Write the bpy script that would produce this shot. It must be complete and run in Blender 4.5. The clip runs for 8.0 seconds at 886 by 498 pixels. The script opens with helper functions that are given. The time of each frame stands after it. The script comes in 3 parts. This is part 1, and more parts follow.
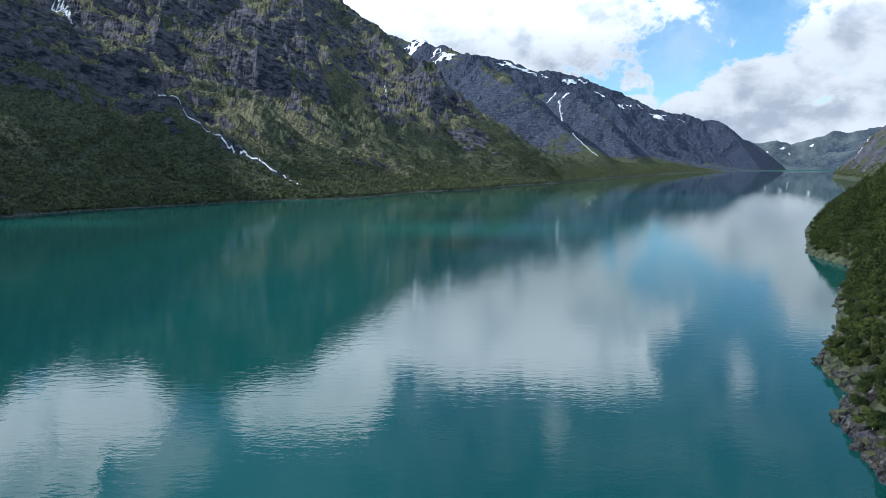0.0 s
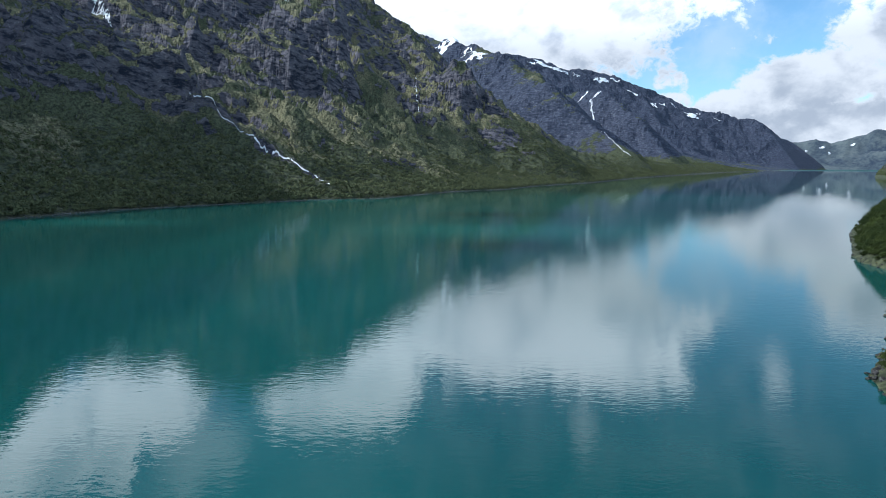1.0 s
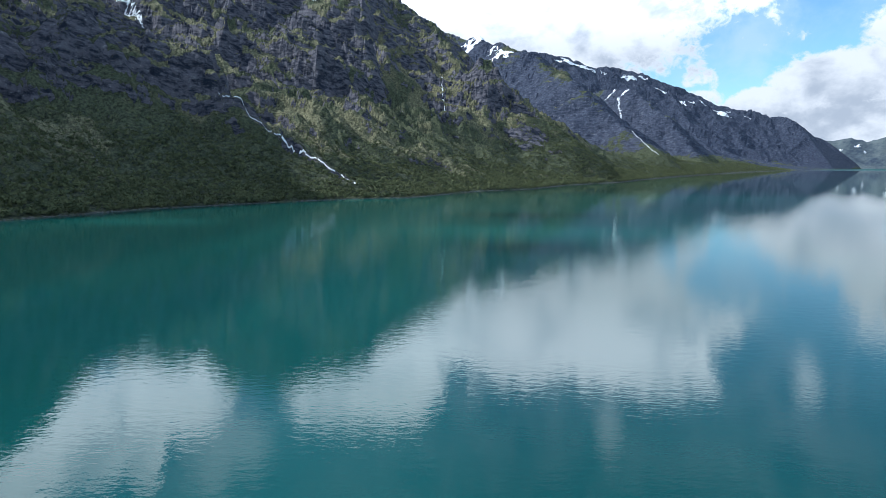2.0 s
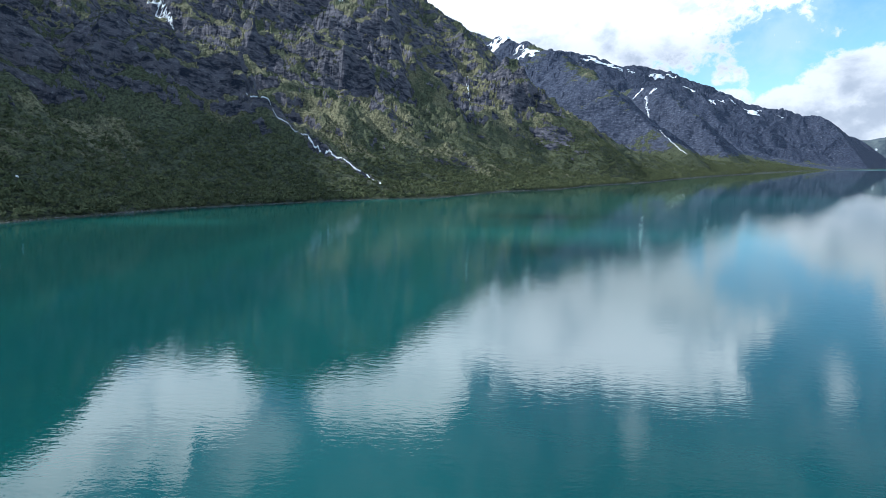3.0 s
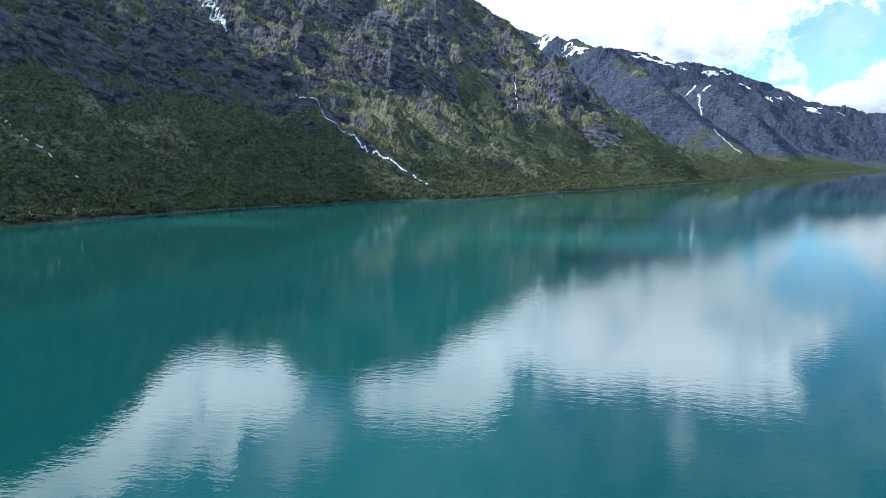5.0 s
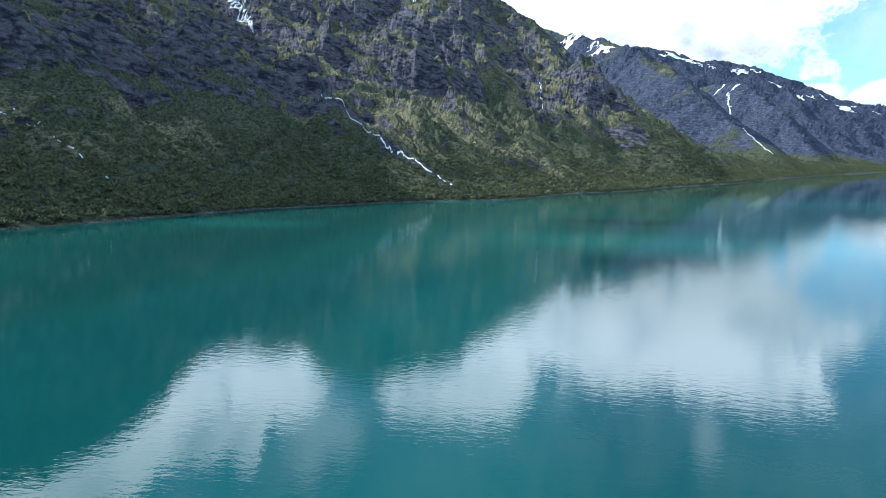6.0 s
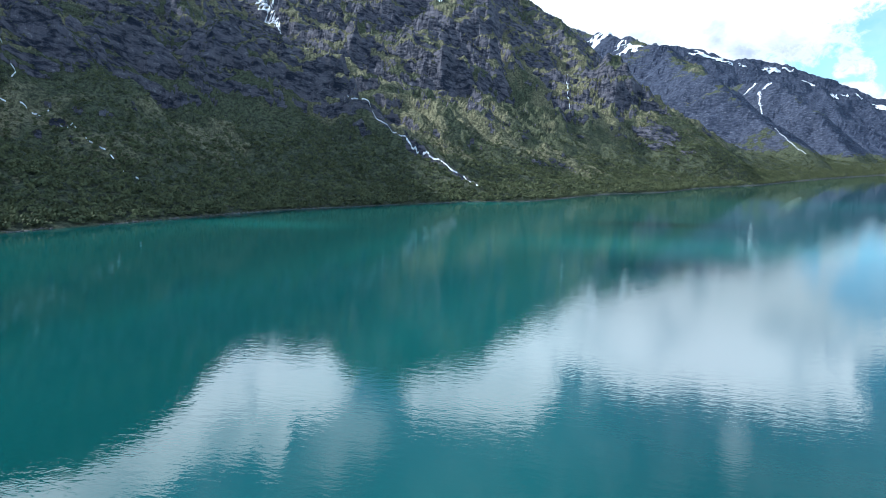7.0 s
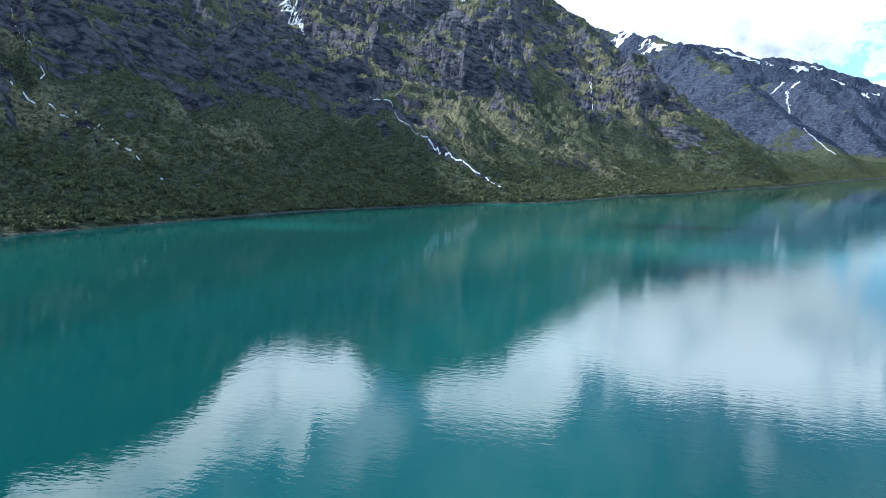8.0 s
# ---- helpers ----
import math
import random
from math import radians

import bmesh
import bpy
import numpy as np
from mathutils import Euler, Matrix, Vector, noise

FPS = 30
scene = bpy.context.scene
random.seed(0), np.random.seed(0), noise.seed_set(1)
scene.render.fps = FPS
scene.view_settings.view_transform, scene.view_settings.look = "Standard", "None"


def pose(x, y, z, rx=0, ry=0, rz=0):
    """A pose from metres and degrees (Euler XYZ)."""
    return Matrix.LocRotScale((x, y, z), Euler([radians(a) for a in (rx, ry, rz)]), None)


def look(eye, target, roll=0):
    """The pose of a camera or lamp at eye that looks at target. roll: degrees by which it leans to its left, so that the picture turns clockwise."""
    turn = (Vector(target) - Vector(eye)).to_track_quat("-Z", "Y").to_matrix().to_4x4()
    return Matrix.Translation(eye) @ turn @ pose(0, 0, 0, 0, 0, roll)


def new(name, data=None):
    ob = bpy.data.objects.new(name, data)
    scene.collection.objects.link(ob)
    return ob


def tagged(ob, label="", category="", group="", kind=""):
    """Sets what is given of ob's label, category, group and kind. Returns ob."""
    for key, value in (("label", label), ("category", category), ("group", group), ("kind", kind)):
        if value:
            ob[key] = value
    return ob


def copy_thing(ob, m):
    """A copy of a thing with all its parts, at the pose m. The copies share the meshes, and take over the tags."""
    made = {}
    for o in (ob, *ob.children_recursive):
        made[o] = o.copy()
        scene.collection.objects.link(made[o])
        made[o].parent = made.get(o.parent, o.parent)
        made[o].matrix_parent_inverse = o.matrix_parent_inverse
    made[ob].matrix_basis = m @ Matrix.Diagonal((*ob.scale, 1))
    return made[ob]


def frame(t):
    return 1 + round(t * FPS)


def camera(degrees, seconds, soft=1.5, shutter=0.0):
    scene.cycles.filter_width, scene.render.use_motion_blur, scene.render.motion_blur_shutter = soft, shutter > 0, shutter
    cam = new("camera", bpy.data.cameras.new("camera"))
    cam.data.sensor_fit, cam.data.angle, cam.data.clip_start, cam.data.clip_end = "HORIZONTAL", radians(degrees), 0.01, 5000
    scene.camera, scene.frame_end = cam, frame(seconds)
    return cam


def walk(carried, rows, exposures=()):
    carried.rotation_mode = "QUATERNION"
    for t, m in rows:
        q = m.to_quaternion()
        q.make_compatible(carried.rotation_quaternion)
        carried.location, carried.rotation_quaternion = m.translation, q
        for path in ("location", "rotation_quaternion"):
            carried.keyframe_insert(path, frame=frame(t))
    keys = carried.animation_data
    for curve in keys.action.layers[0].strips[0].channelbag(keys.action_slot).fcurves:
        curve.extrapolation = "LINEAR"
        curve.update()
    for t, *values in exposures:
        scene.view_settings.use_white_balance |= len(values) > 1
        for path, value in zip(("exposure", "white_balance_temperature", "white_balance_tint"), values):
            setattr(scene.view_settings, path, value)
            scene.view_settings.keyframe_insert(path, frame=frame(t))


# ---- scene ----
# H: height of the first eye above the lake, in metres; most of the plan is in units of H.
H = 25.0
EXPOSURES = [(0.0, 0.0, 5600.0, 8.0), (3.0, 0.24, 5550.0, 8.0), (8.0, 0.52, 5400.0, 8.0)]
cam = camera(70.13, 8.0, soft=0.75)
ROWS = [
    (0.0, -0.0000, -0.0000, 1.0000, 0.000, -7.482, -0.048),
    (0.5, -0.0204, 0.0322, 1.0148, 1.557, -7.516, -0.079),
    (1.0, -0.0313, 0.0699, 1.0284, 2.668, -7.561, -0.103),
    (1.5, -0.0461, 0.1030, 1.0420, 3.794, -7.631, -0.126),
    (3.0, -0.0960, 0.2144, 1.0885, 7.152, -7.760, -0.230),
    (3.5, -0.1124, 0.2546, 1.1043, 8.239, -7.794, -0.260),
    (4.0, -0.1278, 0.2960, 1.1199, 9.268, -7.838, -0.275),
    (4.5, -0.1446, 0.3361, 1.1341, 10.249, -7.871, -0.297),
    (6.0, -0.2123, 0.4679, 1.1734, 13.390, -7.932, -0.324),
    (6.5, -0.2412, 0.5155, 1.1856, 14.540, -7.944, -0.345),
    (7.0, -0.2701, 0.5639, 1.1983, 15.623, -7.948, -0.360),
    (7.5, -0.3012, 0.6139, 1.2120, 16.584, -7.947, -0.365),
    (8.0, -0.3378, 0.6640, 1.2259, 17.524, -7.951, -0.390),
]
walk(cam, [(t, pose(H * x, H * y, H * z, 90 + pitch, roll, yaw)) for t, x, y, z, yaw, pitch, roll in ROWS], EXPOSURES)

# ---- light ----
SUN_AZ, SUN_EL = -95.0, 39.0          # degrees right of the first view's heading, and above the horizon
SUN_POWER, SKY_POWER, CLOUD_POWER = 5.0, 0.15, 1.0


class Net:
    """Short-hand for building node trees."""

    def __init__(self, tree):
        self.tree = tree
        tree.nodes.clear()

    def add(self, kind, **sets):
        node = self.tree.nodes.new(kind)
        for key, value in sets.items():
            setattr(node, key, value)
        return node

    def plug(self, socket, value):
        if isinstance(value, bpy.types.NodeSocket):
            self.tree.links.new(value, socket)
        elif value is not None:
            socket.default_value = value

    def math(self, op, a, b=None, c=None, clamp=False):
        node = self.add("ShaderNodeMath", operation=op, use_clamp=clamp)
        for i, v in enumerate((a, b, c)):
            self.plug(node.inputs[i], v)
        return node.outputs[0]

    def vmath(self, op, a, b=None):
        node = self.add("ShaderNodeVectorMath", operation=op)
        self.plug(node.inputs[0], a)
        self.plug(node.inputs[1], b)
        return node.outputs["Value"] if op in ("LENGTH", "DOT_PRODUCT") else node.outputs["Vector"]

    def noise(self, vector, scale, detail=4.0, rough=0.55, distort=0.0):
        node = self.add("ShaderNodeTexNoise")
        self.plug(node.inputs["Vector"], vector)
        for key, v in (("Scale", scale), ("Detail", detail), ("Roughness", rough), ("Distortion", distort)):
            node.inputs[key].default_value = v
        return node.outputs["Fac"]

    def ramp(self, value, low, high, a=0.0, b=1.0, smooth=True):
        node = self.add("ShaderNodeMapRange", interpolation_type="SMOOTHSTEP" if smooth else "LINEAR")
        for i, v in enumerate((value, low, high, a, b)):
            self.plug(node.inputs[i], v)
        return node.outputs[0]

    def mix(self, fac, a, b):
        node = self.add("ShaderNodeMix", data_type="RGBA")
        self.plug(node.inputs["Factor"], fac)
        self.plug(node.inputs[6], a if isinstance(a, bpy.types.NodeSocket) else (*a, 1))
        self.plug(node.inputs[7], b if isinstance(b, bpy.types.NodeSocket) else (*b, 1))
        return node.outputs[2]


def make_sky():
    """A summer sky with cumulus banks; each bank is an ellipse (azimuth, elevation, half width, half height, weight) with a torn edge."""
    world = bpy.data.worlds.new("sky")
    scene.world = world
    world.use_nodes = True
    n = Net(world.node_tree)
    sky = n.add("ShaderNodeTexSky", sky_type="NISHITA", sun_disc=False, sun_elevation=radians(SUN_EL), sun_rotation=radians(SUN_AZ), altitude=1000.0, air_density=1.0, dust_density=0.6, ozone_density=1.5)
    way = n.add("ShaderNodeTexCoord").outputs["Generated"]
    split = n.add("ShaderNodeSeparateXYZ")
    n.plug(split.inputs[0], way)
    az = n.math("MULTIPLY", n.math("ARCTAN2", split.outputs[0], split.outputs[1]), 57.2958)
    el = n.math("MULTIPLY", n.math("ARCSINE", split.outputs[2]), 57.2958)
    flat = n.vmath("MULTIPLY", way, (1.0, 1.0, 1.2))
    fine = n.noise(flat, 17.0, 8.0, 0.58, 0.25)
    curl = n.noise(flat, 52.0, 5.0, 0.6, 0.4)
    lumps = n.noise(flat, 6.0, 3.0, 0.5, 0.3)
    broad = n.noise(flat, 2.3, 3.0, 0.5)
    place = n.add("ShaderNodeCombineXYZ")
    n.plug(place.inputs[0], az)
    n.plug(place.inputs[1], el)
    banks = None
    for a, e, wa, we, weight in BANKS:
        d = n.vmath("LENGTH", n.vmath("DIVIDE", n.vmath("SUBTRACT", place.outputs[0], (a, e, 0)), (wa, we, 1)))
        bank = n.math("MINIMUM", n.math("SUBTRACT", 1.0, d), weight)
        banks = bank if banks is None else n.math("MAXIMUM", banks, bank)
    # away from the banks the sky goes on with scattered cumulus
    away = n.ramp(n.math("ABSOLUTE", n.math("SUBTRACT", az, 0.0)), 60.0, 75.0)
    high = n.ramp(el, 36.0, 48.0)
    open_sky = n.math("MULTIPLY", n.math("MAXIMUM", away, high), n.ramp(broad, 0.47, 0.66))
    banks = n.math("MAXIMUM", n.math("MAXIMUM", banks, -0.5), n.math("SUBTRACT", n.math("MULTIPLY", open_sky, 0.9), 0.5))
    torn = n.math("ADD", n.math("MULTIPLY", n.math("SUBTRACT", fine, 0.5), 0.95), n.math("MULTIPLY", n.math("SUBTRACT", lumps, 0.5), 1.0))
    dense = n.math("ADD", n.math("ADD", banks, torn), n.math("MULTIPLY", n.math("SUBTRACT", curl, 0.5), 0.6))
    veil = n.math("MULTIPLY", n.ramp(fine, 0.35, 0.7), 0.12)
    for a, e, wa, we, weight in VEILS:
        d = n.vmath("LENGTH", n.vmath("DIVIDE", n.vmath("SUBTRACT", place.outputs[0], (a, e, 0)), (wa, we, 1)))
        veil = n.math("MAXIMUM", veil, n.math("MULTIPLY", n.ramp(n.math("ADD", d, n.math("MULTIPLY", n.math("SUBTRACT", 0.5, fine), 2.0)), 1.1, 0.1), weight))
    mask = n.math("MAXIMUM", n.ramp(dense, -0.03, 0.20), veil)
    # thick parts show grey undersides
    below = n.noise(n.vmath("MULTIPLY", n.vmath("ADD", flat, (0.0, 0.0, 0.03)), (1.0, 1.0, 1.25)), 10.0, 6.0, 0.55, 0.15)
    grey = n.math("MULTIPLY", n.ramp(below, 0.42, 0.66), n.ramp(dense, 0.05, 0.35))
    white = n.mix(grey, (1.0, 1.0, 1.0), (0.55, 0.59, 0.65))
    lit = n.add("ShaderNodeBackground")
    n.plug(lit.inputs[0], white)
    # clouds nearer the sun's height are brighter than those low over the horizon
    n.plug(lit.inputs[1], n.math("MULTIPLY", n.ramp(el, 9.0, 19.0, 0.87, 2.5), CLOUD_POWER))
    blue = n.add("ShaderNodeBackground")
    n.plug(blue.inputs[0], n.vmath("MULTIPLY", sky.outputs[0], (0.86, 1.04, 1.04)))
    blue.inputs[1].default_value = SKY_POWER
    both = n.add("ShaderNodeMixShader")
    n.plug(both.inputs[0], mask)
    n.plug(both.inputs[1], blue.outputs[0])
    n.plug(both.inputs[2], lit.outputs[0])
    out = n.add("ShaderNodeOutputWorld")
    n.plug(out.inputs[0], both.outputs[0])


BANKS = [
    (0.0, 12.5, 21.5, 7.8, 0.8), (-12.0, 19.6, 8.2, 3.7, 0.6), (10.5, 16.5, 9.5, 3.8, 0.6),
    (16.7, 6.5, 1.7, 2.1, 0.25), (21.3, 4.9, 4.2, 1.3, 0.4), (16.0, 5.0, 4.0, 1.6, 0.4),
    (38.0, 8.0, 10.5, 7.8, 0.8), (27.5, 6.4, 6.0, 2.6, 0.6), (31.0, 3.2, 11.0, 2.6, 0.7),
    (-29.0, 18.3, 6.6, 4.6, 0.7), (-37.0, 21.0, 6.0, 5.0, 0.7), (-31.5, 22.5, 1.8, 4.4, 0.4), (-47.0, 24.0, 9.0, 4.6, 0.6), (48.0, 20.0, 8.0, 8.0, 0.6),
]
# thin veils of cloud
VEILS = [(26.0, 16.8, 1.9, 2.6, 0.6), (10.5, 22.5, 2.0, 5.0, 0.35), (31.0, 12.6, 4.0, 1.0, 0.5), (-25.0, 24.0, 5.0, 4.5, 0.4), (20.0, 10.0, 5.0, 4.0, 0.3)]
make_sky()
lamp = bpy.data.lights.new("sun", "SUN")
lamp.energy, lamp.angle, lamp.color = SUN_POWER, radians(0.6), (1.0, 0.95, 0.86)
sun = new("sun", lamp)
sun.matrix_world = look((0, 0, 0), (-math.sin(radians(SUN_AZ)) * math.cos(radians(SUN_EL)), -math.cos(radians(SUN_AZ)) * math.cos(radians(SUN_EL)), -math.sin(radians(SUN_EL))))

# ---- materials ----
UAX = (math.sin(radians(27)), math.cos(radians(27)))    # down the lake


def material(name):
    m = bpy.data.materials.new(name)
    m.use_nodes = True
    return m, Net(m.node_tree)


def finish(n, color, rough=0.9, bump=None, strength=0.5, distance=1.0, specular=0.3, ior=None):
    bsdf = n.add("ShaderNodeBsdfPrincipled")
    n.plug(bsdf.inputs["Base Color"], color if isinstance(color, bpy.types.NodeSocket) else (*color, 1))
    n.plug(bsdf.inputs["Roughness"], rough)
    n.plug(bsdf.inputs["Specular IOR Level"], specular)
    if ior:
        bsdf.inputs["IOR"].default_value = ior
    if bump is not None:
        b = n.add("ShaderNodeBump")
        b.inputs["Strength"].default_value, b.inputs["Distance"].default_value = strength, distance
        n.plug(b.inputs["Height"], bump)
        n.plug(bsdf.inputs["Normal"], b.outputs[0])
    out = n.add("ShaderNodeOutputMaterial")
    n.plug(out.inputs[0], bsdf.outputs[0])
    return bsdf


def spot(n):
    return n.add("ShaderNodeNewGeometry").outputs["Position"]


# patches of darker (-) and of lighter, milkier (+) water: place and half lengths in H
WATER_TONES = [(0.8, 13.4, 2.6, 0.6, -0.32), (0.5, 8.1, 1.2, 0.5, -0.2), (0.6, 10.2, 3.2, 1.1, 0.45), (-6.7, 11.1, 1.6, 0.7, 0.45), (-4.3, 18.3, 2.2, 1.0, 0.55), (6.0, 21.0, 5.0, 2.6, 0.45), (3.0, 15.5, 12.0, 7.0, 0.22)]


def water_material():
    m, n = material("glacial_water")
    p = spot(n)
    # silt clouds drift along the lake
    along = n.add("ShaderNodeMapping")
    n.plug(along.inputs[0], p)
    along.inputs["Rotation"].default_value = (0, 0, radians(27))
    along.inputs["Scale"].default_value = (1.0, 0.22, 1.0)
    silt = n.noise(along.outputs[0], 0.012, 3.0, 0.5)
    clouds = n.ramp(silt, 0.35, 0.7, 0.08, 0.40)
    for x, y, lx, ly, gain in WATER_TONES:
        d = n.vmath("LENGTH", n.vmath("DIVIDE", n.vmath("SUBTRACT", n.vmath("MULTIPLY", p, (1, 1, 0)), (x * H, y * H, 0)), (lx * H, ly * H, 1)))
        d = n.math("ADD", d, n.math("MULTIPLY", n.math("SUBTRACT", silt, 0.5), 1.5))
        clouds = n.math("ADD", clouds, n.ramp(d, 1.5, 0.0, 0.0, gain))
    color = n.mix(clouds, (0.0036, 0.041, 0.038), (0.016, 0.150, 0.124))
    long = n.vmath("MULTIPLY", p, (0.5, 1.0, 1.0))
    swell = n.noise(long, 0.9, 1.0, 0.4)
    ripple = n.noise(long, 2.4, 2.0, 0.55)
    gust = n.ramp(n.noise(along.outputs[0], 0.009, 2.0, 0.5), 0.4, 0.65, 0.7, 1.0)
    height = n.math("MULTIPLY", n.math("ADD", n.math("MULTIPLY", swell, 0.12), n.math("MULTIPLY", ripple, 0.10)), gust)
    # calmer down the lake, until a breeze ruffles the far end
    down = n.vmath("DOT_PRODUCT", p, (math.sin(radians(27)), math.cos(radians(27)), 0))
    height = n.math("MULTIPLY", height, n.ramp(down, 120.0, 800.0, 1.0, 0.3))
    finish(n, color, n.ramp(down, 3500.0, 3800.0, 0.0, 0.6), height, 0.11, 1.0, 0.5, 1.33)
    return m


def mountain_material():
    """Slate-grey rock, heath and scree; the mesh carries how bare and how grassy each spot is."""
    m, n = material("mountain_ground")
    p = spot(n)
    bare = n.add("ShaderNodeAttribute", attribute_name="bare").outputs["Fac"]
    tone = n.add("ShaderNodeAttribute", attribute_name="tone").outputs["Fac"]
    speck = n.noise(p, 0.42, 6.0, 0.78)
    patch = n.noise(p, 0.05, 5.0, 0.6)
    # beds of rock that dip down the valley
    beds = n.add("ShaderNodeCombineXYZ")
    n.plug(beds.inputs[0], n.math("MULTIPLY", n.vmath("DOT_PRODUCT", p, (UAX[0], UAX[1], 0)), 0.065))
    n.plug(beds.inputs[1], n.math("MULTIPLY", n.vmath("DOT_PRODUCT", p, (-UAX[1], UAX[0], 0)), 0.085))
    n.plug(beds.inputs[2], n.math("MULTIPLY", n.vmath("DOT_PRODUCT", p, (UAX[0] * 0.27, UAX[1] * 0.27, 1)), 0.16))
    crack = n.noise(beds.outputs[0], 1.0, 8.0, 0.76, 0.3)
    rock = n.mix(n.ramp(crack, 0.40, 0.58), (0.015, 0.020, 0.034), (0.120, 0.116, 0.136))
    # far rock is bluer and duller: distance haze put into its colour
    far_haze = n.add("ShaderNodeAttribute", attribute_name="far_haze").outputs["Fac"]
    rock = n.mix(far_haze, rock, n.mix(n.ramp(crack, 0.36, 0.60), (0.014, 0.020, 0.037), (0.056, 0.066, 0.096)))
    rock = n.mix(n.ramp(n.math("ADD", n.math("MULTIPLY", speck, 0.55), n.math("MULTIPLY", crack, 0.45)), 0.56, 0.63), rock, (0.27, 0.265, 0.27))
    moss = n.mix(n.ramp(speck, 0.38, 0.62), (0.021, 0.027, 0.016), (0.090, 0.102, 0.056))
    heath = n.mix(n.ramp(speck, 0.38, 0.62), (0.048, 0.050, 0.028), (0.200, 0.190, 0.108))
    green = n.mix(n.ramp(n.math("ADD", tone, n.math("MULTIPLY", n.math("SUBTRACT", patch, 0.5), 0.9)), 0.35, 0.65), moss, heath)
    edge = n.ramp(n.math("ADD", bare, n.math("MULTIPLY", n.math("SUBTRACT", n.math("ADD", n.math("MULTIPLY", crack, 0.6), n.math("MULTIPLY", patch, 0.4)), 0.5), 1.7)), 0.45, 0.55)
    color = n.mix(edge, green, rock)
    relief = n.math("ADD", n.math("MULTIPLY", n.math("MULTIPLY", crack, edge), n.ramp(far_haze, 0.0, 1.0, 5.0, 2.5)), n.math("MULTIPLY", speck, 0.9))
    finish(n, color, 0.92, relief, 1.0, 0.7, 0.2)
    return m


def plain_material(name, dark, light, scale, rough=0.9, bump=0.6, distance=0.05, specular=0.3):
    """Two tones of one surface, mottled at two scales, with fine relief."""
    m, n = material(name)
    p = spot(n)
    broad, grain = n.noise(p, scale, 4.0, 0.6), n.noise(p, scale * 7.0, 5.0, 0.65)
    f = n.math("ADD", n.math("MULTIPLY", broad, 0.6), n.math("MULTIPLY", grain, 0.4))
    finish(n, n.mix(n.ramp(f, 0.35, 0.65), dark, light), rough, f, bump, distance, specular)
    return m


def stone_material():
    m, n = material("lichen_stone")
    p = spot(n)
    grain, blot = n.noise(p, 3.0, 6.0, 0.65), n.noise(p, 0.9, 5.0, 0.6)
    color = n.mix(n.ramp(grain, 0.35, 0.65), (0.012, 0.012, 0.013), (0.062, 0.060, 0.060))
    color = n.mix(n.ramp(blot, 0.56, 0.66), color, (0.15, 0.147, 0.137))
    up = n.add("ShaderNodeSeparateXYZ")
    n.plug(up.inputs[0], n.add("ShaderNodeNewGeometry").outputs["Normal"])
    moss = n.math("MULTIPLY", n.ramp(up.outputs[2], 0.55, 0.85), n.ramp(blot, 0.54, 0.44))
    color = n.mix(moss, color, (0.060, 0.065, 0.018))
    finish(n, color, 0.85, n.math("ADD", grain, blot), 0.8, 0.25, 0.3)
    return m


def leaf_material(name, dark, light):
    m, n = material(name)
    info = n.add("ShaderNodeObjectInfo").outputs["Random"]
    island = n.add("ShaderNodeNewGeometry").outputs["Random Per Island"]
    patch = n.noise(spot(n), 0.06, 3.0, 0.5)
    tuft = n.noise(spot(n), 0.20, 2.0, 0.5)
    patch = n.math("ADD", n.math("MULTIPLY", patch, 0.6), n.math("MULTIPLY", n.math("SUBTRACT", tuft, 0.28), 0.85))
    f = n.math("ADD", n.math("MULTIPLY", island, 0.14), n.math("ADD", n.math("MULTIPLY", info, 0.3), n.math("MULTIPLY", patch, 0.75)))
    color = n.mix(n.ramp(f, 0.25, 0.95), dark, light)
    finish(n, color, 0.8, None, specular=0.12)
    return m


WATER, MOUNTAIN = water_material(), mountain_material()
LEAF = leaf_material("birch_leaf", (0.009, 0.020, 0.006), (0.068, 0.086, 0.020))
WOODS = leaf_material("birch_scrub", (0.042, 0.054, 0.028), (0.126, 0.142, 0.066))
# far hills: blue haze of the distance mixed into both heath tones
DISTANT = plain_material("hazy_heath", (0.022, 0.036, 0.058), (0.095, 0.115, 0.118), 0.007, 0.95, 1.0, 4.0)
STONE, FOAM = stone_material(), plain_material("white_water", (0.45, 0.48, 0.50), (0.85, 0.87, 0.88), 0.5, 0.5)
PALE = plain_material("pale_stone", (0.040, 0.039, 0.038), (0.19, 0.185, 0.175), 0.8)
SNOW = plain_material("old_snow", (0.62, 0.66, 0.70), (0.86, 0.87, 0.88), 0.05, 0.7)
BARK = plain_material("birch_bark", (0.10, 0.09, 0.08), (0.42, 0.40, 0.37), 4.0)

# ---- land forms ----
AX = radians(27.0)                      # the lake's long axis, right of the first view's heading
UA, NA = (math.sin(AX), math.cos(AX)), (-math.cos(AX), math.sin(AX))


def lattice(ix, iy, seed):
    h = (ix * 374761393 + iy * 668265263 + seed * 974634777) & 0x7FFFFFFF
    h = ((h ^ (h >> 13)) * 1274126177) & 0x7FFFFFFF
    return (h ^ (h >> 16)) & 0xFFFF


TURN = np.arange(65536) * (6.2831853 / 65535.0)
COS, SIN = np.cos(TURN), np.sin(TURN)


